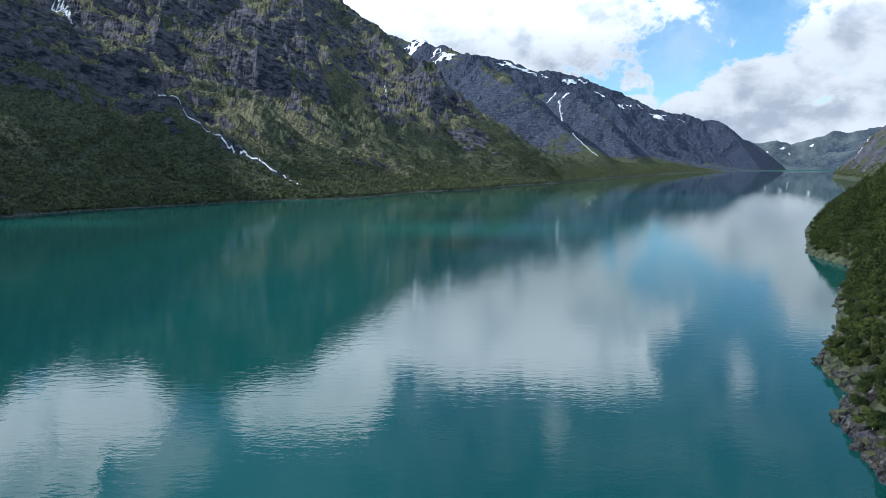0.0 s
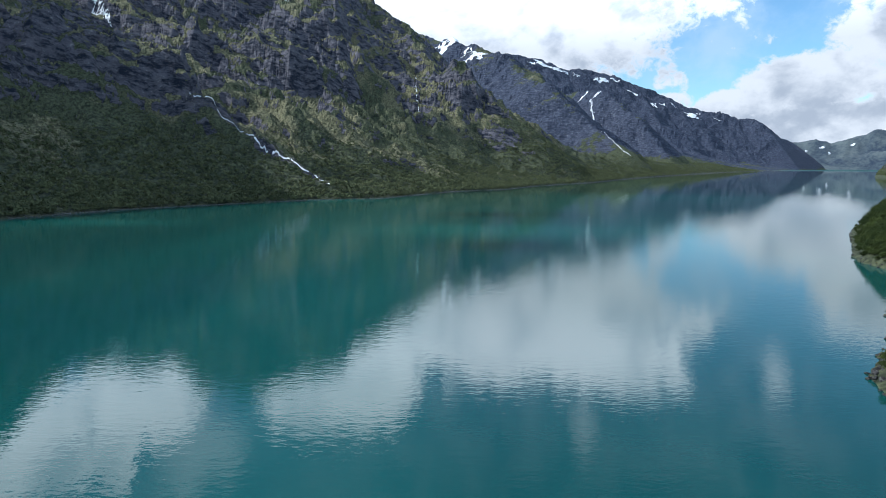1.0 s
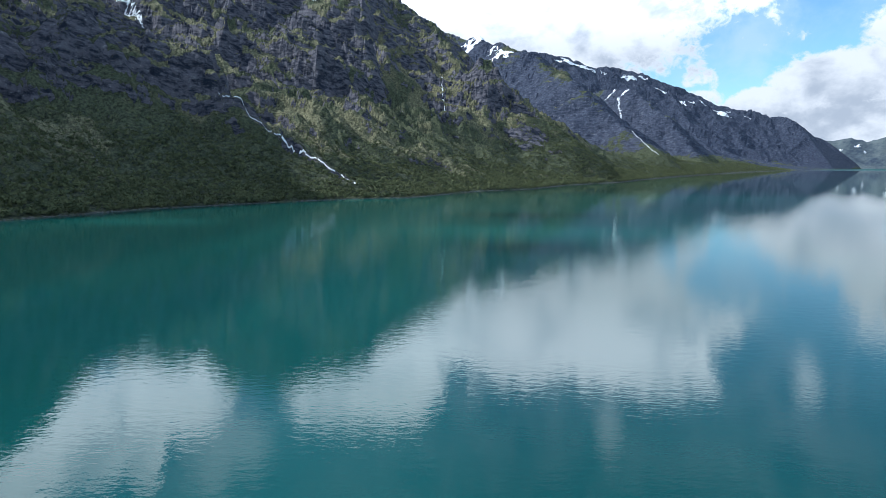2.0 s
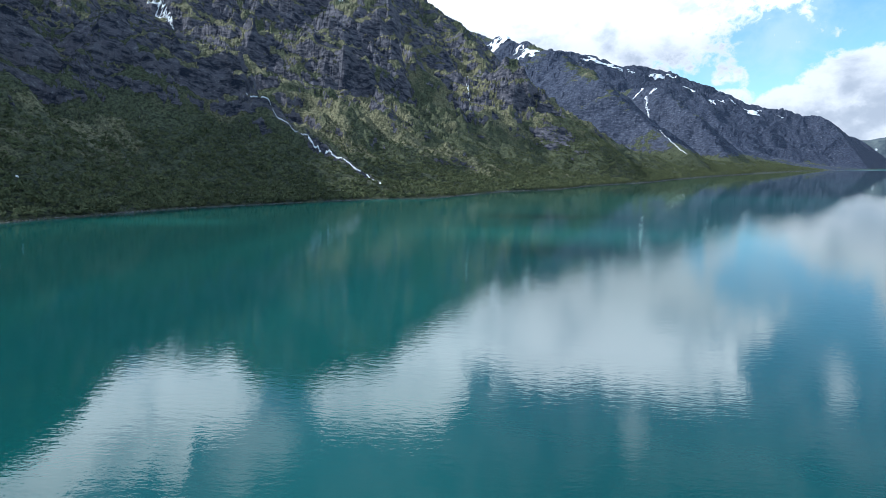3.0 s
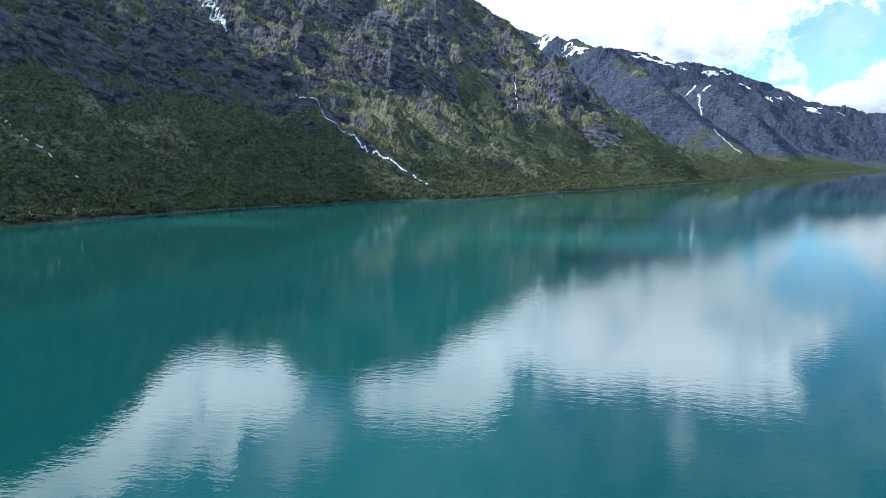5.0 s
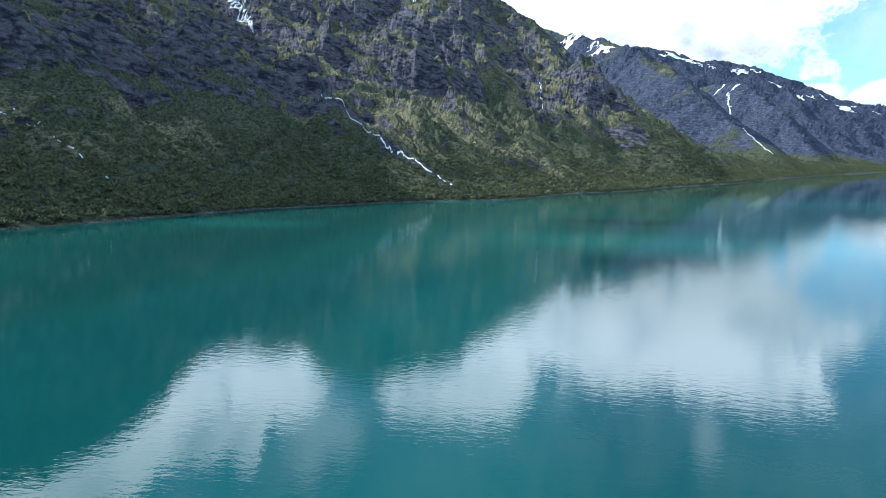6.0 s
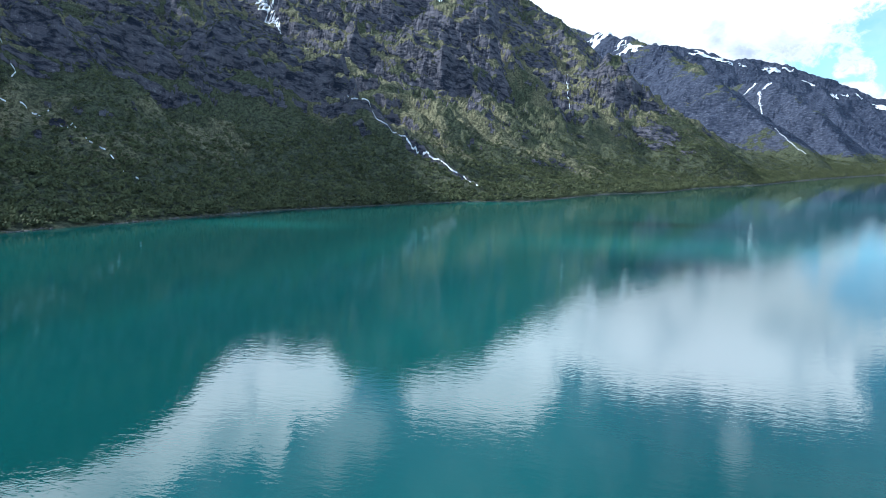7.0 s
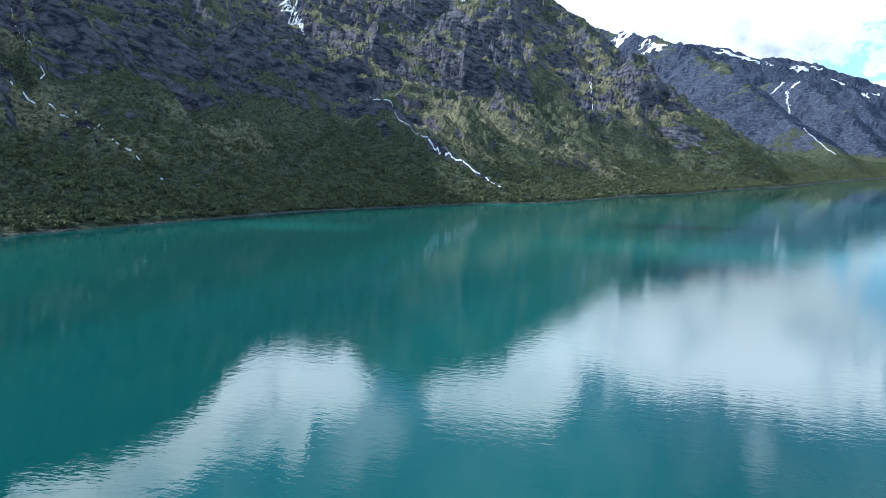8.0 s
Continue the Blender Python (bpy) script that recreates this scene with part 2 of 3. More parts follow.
def vnoise(x, y, seed=0):
    """Smooth noise from -1 to 1 on arrays."""
    x, y = np.asarray(x, float), np.asarray(y, float)
    ix, iy = np.floor(x).astype(np.int64), np.floor(y).astype(np.int64)
    fx, fy = x - ix, y - iy
    sx, sy = fx * fx * fx * (fx * (fx * 6 - 15) + 10), fy * fy * fy * (fy * (fy * 6 - 15) + 10)
    total = 0.0
    for dx in (0, 1):
        for dy in (0, 1):
            ang = lattice(ix + dx, iy + dy, seed)
            g = COS[ang] * (fx - dx) + SIN[ang] * (fy - dy)
            total = total + g * (sx if dx else 1 - sx) * (sy if dy else 1 - sy)
    return total * 1.5


def fbm(x, y, octaves, seed=0, gain=0.5, ridged=False):
    total, amp = 0.0, 1.0
    for k in range(octaves):
        v = vnoise(x * 2.03 ** k + 17.3 * k, y * 2.03 ** k - 9.1 * k, seed + k)
        total = total + amp * ((1 - 2 * np.abs(v)) if ridged else v)
        amp *= gain
    return total


def smax(a, b, k):
    """A maximum with a rounded seam of width k."""
    h = np.clip(0.5 + 0.5 * (a - b) / k, 0, 1)
    return b + (a - b) * h + k * h * (1 - h)


def polar(az, el, r):
    """A crest point, in H, from its bearing and elevation in degrees at the first eye and its distance."""
    return (r * math.sin(radians(az)), r * math.cos(radians(az)), 1 + r * math.tan(radians(el)))


LEFT_SHORE = [(-60, 12.5), (-10, 11.8), (2.6, 12.5), (4.4, 12.8), (9.0, 13.6), (13.0, 13.0), (14.8, 12.5), (16.2, 11.45), (18.0, 11.6), (22, 12.0), (25, 11.1), (30, 11.7), (38, 11.1), (46, 11.7), (58, 12.1), (89, 11.6), (120, 10), (140, 8), (160, 4.5), (180, 0), (195, -4), (230, -10)]
RIGHT_SHORE = [(-60, -4), (-8, -1.2), (0, -0.62), (2.35, -0.40), (2.6, -0.36), (2.85, -0.30), (3.2, -0.38), (3.45, -0.33), (3.68, -0.28), (4.1, -0.37), (4.7, -0.46), (5.8, -0.56), (7.3, -0.81), (7.82, -0.66), (8.1, -0.52), (8.6, -0.48), (9.6, -0.54), (11.1, -0.58), (12.1, -0.66), (13.5, -1.0), (16, -1.8), (22, -3.2), (40, -5.5), (58, -6.3), (66, -6.1), (75, -5.9), (79, -6.4), (95, -10), (130, -20), (230, -60)]
CREST = [(-90, 26), (-45, 27), (-17, 27), (-12, 27), (-3, 27), (1.3, 25.5), (4.5, 21.5), (8, 16.6), (12, 14.6), (18, 13.6), (27, 14), (34, 18), (40, 21), (50, 19), (55, 16.5), (61, 12), (68, 8.5), (80, 8), (90, 8.5), (120, 8), (160, 8), (230, 8)]
PROFILE = [(0, 0), (0.1, 0.035), (0.17, 0.085), (0.28, 0.18), (0.45, 0.31), (0.65, 0.48), (0.82, 0.66), (1.0, 0.98), (1.15, 1.06), (1.6, 1.15), (8, 1.3)]
# spurs: crest points (x, y, z) in H, and the slope of their flanks
SPURS = [
    ([(8.5, 44, 0.4), (5, 43, 2.2), (1.8, 42, 4.5), (-2.8, 50, 8.0), (-6.6, 60, 12.2), (-11, 67, 17.5), (-24, 74, 22)], 0.85),
    ([polar(13.6, 1.2, 68), polar(10.7, 3.1, 72), polar(8.2, 5.3, 78), polar(5.8, 7.0, 85), polar(3.3, 9.1, 95), polar(0.8, 9.8, 100), polar(-2.4, 10.6, 108), polar(-4.7, 10.9, 112)], 0.75),
    ([polar(16.5, 1.2, 96), polar(13.8, 4.4, 104), polar(11.5, 6.1, 110), polar(8.5, 6.0, 118), polar(6, 6.5, 125)], 0.95),
    ([polar(3.0, 9.5, 165), polar(5.6, 9.0, 168), polar(7.7, 8.3, 170), polar(11.1, 7.85, 175), polar(15.4, 6.1, 180), polar(19.2, 4.6, 185), polar(21.9, 3.7, 188), polar(23.1, 3.7, 190), polar(24.5, 2.5, 194), polar(25.8, 1.9, 197), polar(26.8, 0.9, 198), polar(27.8, 0.3, 199)], 0.75),
]


# folds in the mountain side: place along the lake and inland, half lengths, depth (a hollow is negative) and turn
FOLDS = [
    (31.5, 18.0, 3.6, 3.0, 1.1, -15), (14.0, 11.0, 2.6, 3.2, 0.8, 20), (17.4, 6.5, 0.45, 4.5, -0.22, 0), (30.5, 11.5, 1.6, 4.0, -0.5, -12),
    (35.6, 12.0, 0.7, 3.0, -0.4, -20), (23.0, 23.0, 1.0, 4.5, -0.7, 0), (22.5, 12.0, 2.4, 4.5, -0.35, -10), (6.5, 9.0, 2.5, 3.5, 0.6, 15),
    (9.5, 6.5, 1.2, 4.0, -0.3, 10), (37.0, 22.0, 3.0, 3.5, 0.9, -10), (26.0, 20.0, 2.0, 3.5, 0.6, 10),
]
BUTTRESSES = [
    (30.0, 15.6, 3.6, 3.0, 1.35, -12), (38.6, 11.2, 3.0, 3.4, 0.95, -10), (24.0, 19.6, 1.3, 1.8, 0.7, 0), (14.6, 10.6, 3.0, 2.5, 0.75, 18),
    (8.6, 9.6, 2.2, 2.2, 0.7, 15), (36.5, 20.5, 2.6, 2.6, 1.1, -10), (2.0, 8.5, 2.2, 2.0, 0.6, 15), (26.5, 25.0, 2.2, 2.4, 1.0, 0),
]
# how bare (+) or green (-) and how yellow the ground is, by place: along, inland, half lengths, bareness, yellowness
ZONES = [
    (22.5, 11.0, 2.6, 5.0, -0.75, -0.1), (22.4, 15.6, 1.6, 1.8, -0.6, 0.7), (18.6, 8.6, 0.8, 2.2, -0.6, 0.8), (30.0, 9.5, 3.2, 3.6, -0.7, -0.1),
    (33.6, 12.5, 1.2, 2.2, -0.6, 0.0), (37.0, 9.8, 2.6, 2.4, -0.25, 0.5), (39.0, 14.5, 2.0, 1.4, -0.4, 0.6), (12.5, 6.0, 3.5, 2.6, -0.6, -0.2),
    (52.0, 6.0, 10.0, 4.5, -0.6, 0.1), (31.0, 18.5, 3.0, 3.0, 0.45, 0.0), (14.5, 11.5, 3.5, 3.0, 0.25, 0.0), (36.0, 5.0, 1.4, 2.0, 0.35, -0.2), (27.0, 14.0, 1.6, 1.6, 0.35, 0.0),
    (3.0, 7.0, 2.5, 3.0, -0.25, 0.4), (19.8, 6.0, 1.0, 1.6, -0.2, 0.5),
]


def smooth_curve(points, at):
    """A line through (a, b) points, with its corners a little rounded."""
    px, py = np.array([p[0] for p in points], float), np.array([p[1] for p in points], float)
    w = 0.25 + 0.01 * np.abs(at)
    return sum(np.interp(at + s * w, px, py) for s in (-1, -0.5, 0, 0.5, 1)) / 5


def crest_height(x, y, crest, slope):
    """Height in H of a spur whose flanks fall off from a crest line."""
    best = np.full(np.shape(x), -99.0)
    for (x0, y0, z0), (x1, y1, z1) in zip(crest, crest[1:]):
        dx, dy = x1 - x0, y1 - y0
        t = np.clip(((x - x0) * dx + (y - y0) * dy) / (dx * dx + dy * dy), 0, 1)
        d = np.hypot(x - x0 - t * dx, y - y0 - t * dy)
        best = np.maximum(best, z0 + t * (z1 - z0) - slope * (np.sqrt(d * d + 0.3) - 0.55))
    return best


def left_land(x, y):
    """Height in H of the mountain side along the far shore, at x, y in H."""
    a, b = x * UA[0] + y * UA[1], x * NA[0] + y * NA[1]
    v = b - smooth_curve(LEFT_SHORE, a) + 0.05 * vnoise(a * 1.3, 0 * a, 3) + 0.02 * vnoise(a * 6, 0 * a, 4)
    zc = np.interp(a, *zip(*CREST))
    z = zc * np.interp(v / 29.0, *zip(*PROFILE))
    z = z * (1 - np.interp(a, [2, 7, 12, 15, 18, 23, 33, 40, 50], [0.0, 0.0, -0.19, -0.22, -0.08, 0.19, 0.17, 0.12, 0.0]) * np.clip((v - 19) / 9, 0, 1))
    wx, wy = 1.4 * fbm(x / 7, y / 7, 3, 11), 1.4 * fbm(x / 7 + 40, y / 7, 3, 12)
    z = z + 0.7 * np.clip(v / 9, 0, 1) * fbm(a / 11, v / 22, 3, 13)
    for k, (crest, slope) in enumerate(SPURS):
        s = crest_height(x + wx * 0.4, y + wy * 0.4, crest, slope)
        z = smax(z, np.minimum(s, 0.95 * np.maximum(v, 0) + np.clip(k * 4 * v / 6, 0, 8) * (k > 0) * (k < 3)), 0.3)
    apron = 2.9 * (1 - np.exp(-0.12 * np.maximum(v, 0))) * np.clip((a - 42) / 12, 0, 1) * np.clip((150 - a) / 30, 0, 1)
    z = np.where(apron > 0, smax(z, apron, 0.02 + 0.5 * np.clip(apron, 0, 1)), z)
    hi = np.clip(v / 8, 0, 1) ** 1.3
    far = np.clip((a - 48) / 25, 0, 1)
    # gullies run down the slope; the far mountains are cut by larger ones
    near_cut = 1.0 * fbm((a + wx) / 5.2, (v + wy) / 9, 3, 21, 0.5, True) + 0.34 * fbm((a + wx) / 1.5, (v + wy) / 3.6, 3, 31, 0.55, True) + 0.17 * fbm((x + wx) / 0.95, (y + wy) / 0.95, 4, 35, 0.55)
    far_cut = 1.0 * fbm((a + 2 * wx) / 13, (v + 2 * wy) / 20, 4, 25, 0.5, True) - 0.85 + 0.34 * fbm((x + wx) / 3.2, (y + wy) / 3.2, 5, 27, 0.52)
    z = z + hi * ((near_cut - 0.65) * (1 - far) + far_cut * far * np.clip(v / 16, 0.25, 1))
    for ga, gv, la, lv, depth, turn in FOLDS:
        c, s = math.cos(radians(turn)), math.sin(radians(turn))
        p, q = (a - ga + 0.25 * wx) * c + (v - gv + 0.25 * wy) * s, -(a - ga + 0.25 * wx) * s + (v - gv + 0.25 * wy) * c
        z = z + depth * np.exp(-(p / la) ** 2 - (q / lv) ** 2)
    # buttresses: a sloping top that breaks off in cliffs
    for ga, gv, la, lv, rise, turn in BUTTRESSES:
        c, s = math.cos(radians(turn)), math.sin(radians(turn))
        p, q = (a - ga + 0.45 * wx) * c + (v - gv + 0.45 * wy) * s, -(a - ga + 0.45 * wx) * s + (v - gv + 0.45 * wy) * c
        edge = np.clip((1.15 - np.sqrt((p / la) ** 2 + (q / lv) ** 2) + 0.10 * fbm(x / 0.9, y / 0.9, 3, 151)) * 2.6, 0, 1)
        z = z + rise * edge * edge * (3 - 2 * edge) * (1 - 0.25 * q / lv)
    # ledges run along the slope and dip down the valley
    low = np.interp(a, [0, 14, 20, 30, 45], [3.5, 4.5, 7.0, 6.0, 4.5])
    for step, dip, share, seed in ((1.15, 0.30, 0.45, 41), (0.46, 0.24, 0.58, 45), (0.19, 0.30, 0.6, 49)):
        d = z + dip * a + 0.42 * step * fbm(x / (3 * step), y / (3 * step), 3, seed)
        frac = d / step - np.floor(d / step)
        ledge = (np.clip((frac - 0.25) / 0.45, 0, 1) - frac) * step
        z = z + ledge * share * np.clip((v - low) / 3, 0, 1) * np.clip(0.55 + 1.3 * vnoise(a / (4 * step) + seed, v / (4 * step), seed + 2), 0, 1)
    z = z + 0.03 * np.clip(v / 1.5, 0, 1) * fbm(x / 0.35, y / 0.35, 3, 61)
    z = np.where(v > 0, np.maximum(z, 0.02 * np.minimum(v * 6, 1)), 0)
    return np.where(v > 0, z, v * 0.4), v


def right_land(x, y):
    """Height in H of the near shore's steep hillside and of the headland beyond it."""
    a, b = x * UA[0] + y * UA[1], x * NA[0] + y * NA[1]
    shore = np.interp(a, *zip(*RIGHT_SHORE))
    w = shore - b + 0.03 * vnoise(a * 4, 0 * a, 5) + 0.012 * vnoise(a * 14, 0 * a, 6)
    slope = np.interp(a, [-60, 0, 4, 12, 20, 45, 60, 80, 120], [0.5, 0.7, 0.95, 1.0, 0.7, 0.9, 1.35, 1.35, 0.6])
    top = np.interp(a, [-60, 0, 10, 20, 50, 70, 120], [4, 5, 5, 5, 8, 12, 10])
    z = top * (1 - np.exp(-slope * np.maximum(w, 0) / top))
    z = z + 0.18 * np.clip(w / 2, 0, 1) * fbm(x / 1.6, y / 1.6, 4, 71) + 0.03 * np.clip(w / 0.3, 0, 1) * fbm(x / 0.25, y / 0.25, 3, 75)
    z = z + 0.5 * np.clip((a - 30) / 20, 0, 1) * np.clip(w / 3, 0, 1) * fbm(x / 2.5, y / 4, 4, 81, 0.5, True)
    return np.where(w > 0, np.maximum(z, 0.01), w * 0.6), w


FAR_CREST = [(10, 2.2), (20, 1.9), (25.0, 1.75), (26.5, 1.85), (27.4, 2.05), (28.6, 1.75), (29.3, 1.95), (30.3, 2.25), (30.8, 2.35), (31.2, 2.65), (31.6, 2.72), (32.2, 2.5), (32.6, 2.6), (33.4, 2.75), (34.0, 2.9), (37, 3.2), (45, 3.0), (60, 2.5)]


def far_land(x, y):
    """Height in H of the hills that close the lake's far end."""
    r, az = np.hypot(x, y), np.degrees(np.arctan2(x, y))
    foot = 200 + 1.5 * vnoise(az / 3, 0 * az, 91)
    s = np.clip((r - foot) / 16, 0, 1.2)
    crest = 1 + 216 * np.tan(np.radians(np.interp(az, *zip(*FAR_CREST))))
    near = np.interp(az, [20, 26, 28, 30, 32, 34], [0.42, 0.42, 0.5, 0.55, 0.62, 0.7])
    z = crest * np.where(s < 0.35, near * s / 0.35 * 0.75, np.where(s < 0.7, near * 0.75, near * 0.75 + (1 - near * 0.75) * np.clip((s - 0.7) / 0.3, 0, 1)))
    z = z + 0.45 * np.clip(s * 3, 0, 1) * fbm(x / 5, y / 5, 4, 95, 0.5, True) - 0.6 * np.clip(s * 3, 0, 1)
    return np.where(s > 0, np.maximum(z, 0.05), -0.2 + 0 * z), s


STREAM = [(-10.2, 22.8), (-9.64, 22.76), (-9.24, 22.95), (-8.88, 23.01), (-8.3, 22.8), (-7.64, 22.25), (-6.91, 22.04), (-6.46, 21.81), (-5.8, 21.48), (-5.41, 21.42), (-4.98, 21.17), (-4.6, 20.7)]


def from_stream(p):
    """Distance in H from the main stream, for places in metres."""
    best = np.full(len(p), 99.0)
    for (x0, y0), (x1, y1) in zip(STREAM, STREAM[1:]):
        dx, dy = x1 - x0, y1 - y0
        t = np.clip(((p[:, 0] / H - x0) * dx + (p[:, 1] / H - y0) * dy) / (dx * dx + dy * dy), 0, 1)
        best = np.minimum(best, np.hypot(p[:, 0] / H - x0 - t * dx, p[:, 1] / H - y0 - t * dy))
    return best


def land_mesh(name, land, az0, az1, columns, r0, r1, rows, label, mat, keep=-0.3, inland=400.0):
    """A sheet of ground whose cells grow with the distance from the lake's near end; carries the attributes bare and tone."""
    az = np.radians(np.linspace(az0, az1, columns))
    r = r0 * (r1 / r0) ** (np.linspace(0, 1, rows) ** 1.22)
    A, R = np.meshgrid(az, r)
    jit = np.random.RandomState(7)
    A = A + (jit.rand(*A.shape) - 0.5) * 0.5 * (az[1] - az[0])
    R = R * (1 + (jit.rand(*A.shape) - 0.5) * 0.4 * np.gradient(np.log(r))[:, None])
    x, y = R * np.sin(A), R * np.cos(A)
    z, v = land(x, y)
    place = np.stack([x, y, z], -1)
    n = np.cross(np.gradient(place, axis=1), np.gradient(place, axis=0))
    steep = np.clip(np.hypot(n[..., 0], n[..., 1]) / np.maximum(np.abs(n[..., 2]), 1e-6), 0, 4)
    a = x * UA[0] + y * UA[1]
    wob = 0.5 * fbm(x / 2, y / 2, 3, 105)
    bare = (steep - 0.90) * 0.72 + np.clip((v - 5.0) / 8, 0, 0.8) * 0.22 + 0.40 * fbm(x / 3.4, y / 3.4, 5, 101, 0.55)
    tone = 0.42 + 0.5 * fbm(x / 3.5, y / 3.5, 4, 111) + 0.2 * np.clip((v - 8) / 8, 0, 1) - 0.45 * np.clip(1 - v / 6, 0, 1)
    if land is left_land:
        for za, zv, la, lv, db, dt in ZONES:
            f = np.exp(-((a - za + wob) / la) ** 2 - ((v - zv + wob) / lv) ** 2)
            bare, tone = bare + db * f, tone + dt * f
        bed = from_stream(np.stack([x.ravel(), y.ravel()], 1) * H).reshape(x.shape)
        bare = bare + 0.9 * np.exp(-(bed / 0.22) ** 2)
        out = np.clip((a - 52) / 15, 0, 1)
        height = z + 0.9 * fbm(x / 5, y / 5, 4, 107)
        bare = bare * (1 - out) + out * (0.85 * np.clip((height - 1.6) / 1.6, 0, 1) + 0.35 * (steep - 0.65) - 0.25 * np.clip((height - 7) / 3, 0, 1) + 0.45 * fbm(x / 6, y / 6, 5, 109, 0.6))
        bare = bare + 0.8 * np.clip((a - 135) / 15, 0, 1)
        tone = tone - 0.45 * out
    if land is right_land:
        bare = bare - 0.45 * np.clip((30 - a) / 10, 0, 1) + (a < 30) * (0.6 * np.clip(1.3 - v / 0.08, 0, 1) + 0.35 * (a < 3.5) * np.clip(1.5 - v / 0.2, 0, 1))
        bare = bare + np.clip((a - 40) / 12, 0, 1) * (0.1 + 0.38 * np.clip((v - 0.5) / 1.0, 0, 1))
    bare, tone = np.clip(bare - 0.8 * np.clip(1 - v / 0.5, 0, 1) * (land is left_land), 0, 1), np.clip(tone, 0, 1)
    idx = np.arange(A.size).reshape(A.shape)
    quads = np.stack([idx[:-1, :-1], idx[:-1, 1:], idx[1:, 1:], idx[1:, :-1]], -1).reshape(-1, 4)
    hid = (v > inland) & (x * UA[0] + y * UA[1] < 58)
    quads = quads[(z.ravel()[quads].max(1) > keep) & ~hid.ravel()[quads].any(1)]
    used = np.unique(quads)
    back = np.full(A.size, -1)
    back[used] = np.arange(len(used))
    co = np.stack([x.ravel(), y.ravel(), z.ravel()], 1)[used] * H
    me = bpy.data.meshes.new(name)
    me.from_pydata(co.tolist(), [], back[quads].tolist())
    # the share of painted haze grows down the lake, on the mountain side only
    for key, values in (("bare", bare), ("tone", tone), ("far_haze", np.clip((a - 50) / 20, 0, 1) * (land is left_land) + 0 * a)):
        me.attributes.new(key, "FLOAT", "POINT").data.foreach_set("value", values.ravel()[used].astype(np.float32))
    me.polygons.foreach_set("use_smooth", [land is not left_land] * len(me.polygons))
    me.materials.append(mat)
    return tagged(new(name, me), label, "mountain", kind="structure")


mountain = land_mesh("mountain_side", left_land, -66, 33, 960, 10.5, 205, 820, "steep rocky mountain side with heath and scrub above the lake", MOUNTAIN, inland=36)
hillside = land_mesh("hillside", right_land, 15, 100, 420, 1.3, 100, 300, "steep hillside of birch scrub and rock rising from the water", MOUNTAIN)
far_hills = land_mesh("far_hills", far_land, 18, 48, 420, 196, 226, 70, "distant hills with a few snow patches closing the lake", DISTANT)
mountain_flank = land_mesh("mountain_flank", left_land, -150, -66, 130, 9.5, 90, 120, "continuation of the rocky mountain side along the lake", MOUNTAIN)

def water_sheet():
    me = bpy.data.meshes.new("lake")
    s = 6500.0
    me.from_pydata([(-s, -s, 0), (s, -s, 0), (s, s, 0), (-s, s, 0)], [], [(0, 1, 2, 3)])
    me.materials.append(WATER)
    return tagged(new("water", me), "calm turquoise glacial lake with fine ripples", "lake", kind="structure")


water_sheet()

# ---- growth and stones ----
def mesh_of(name, co, faces, mat, smooth=False):
    """A mesh from arrays of places and of equal-sided faces."""
    me = bpy.data.meshes.new(name)
    co, faces = np.asarray(co, np.float32), np.asarray(faces, np.int32)
    k = faces.shape[1]
    me.vertices.add(len(co))
    me.vertices.foreach_set("co", co.ravel())
    me.loops.add(faces.size)
    me.loops.foreach_set("vertex_index", faces.ravel())
    me.polygons.add(len(faces))
    me.polygons.foreach_set("loop_start", np.arange(0, faces.size, k, dtype=np.int32))
    me.polygons.foreach_set("use_smooth", np.full(len(faces), smooth))
    me.update(calc_edges=True)
    me.materials.append(mat)
    return me


def part(name, me, parent, label=""):
    ob = new(name, me)
    ob.parent = parent
    return tagged(ob, label)


def crown(rng, lumps, leaves, size, height, width):
    """A crown of leaf sprays: quads that look outwards from a few lumps. Returns places and faces."""
    co = []
    for _ in range(lumps):
        d = rng.normal(size=3)
        d /= np.linalg.norm(d)
        mid = np.array([d[0] * width * 0.32, d[1] * width * 0.32, height * (0.55 + 0.22 * d[2])])
        rad = np.array([width * rng.uniform(0.24, 0.36), width * rng.uniform(0.24, 0.36), height * rng.uniform(0.2, 0.32)])
        n = rng.normal(size=(leaves, 3))
        n /= np.linalg.norm(n, axis=1)[:, None]
        n[:, 2] = np.abs(n[:, 2]) * 0.95 - 0.25 * (rng.random(leaves) < 0.35)
        p = mid + n * rad * rng.uniform(0.72, 1.12, (leaves, 1))
        face = n + rng.normal(size=(leaves, 3)) * 0.32
        face /= np.linalg.norm(face, axis=1)[:, None]
        side = np.cross(face, rng.normal(size=(leaves, 3)))
        side /= np.linalg.norm(side, axis=1)[:, None]
        up = np.cross(face, side)
        s = size * rng.uniform(0.6, 1.3, (leaves, 1))
        co.append(np.stack([p - side * s, p - up * s * 0.6, p + side * s, p + up * s * 0.7], 1))
    co = np.concatenate(co).reshape(-1, 3)
    return co, np.arange(len(co)).reshape(-1, 4)


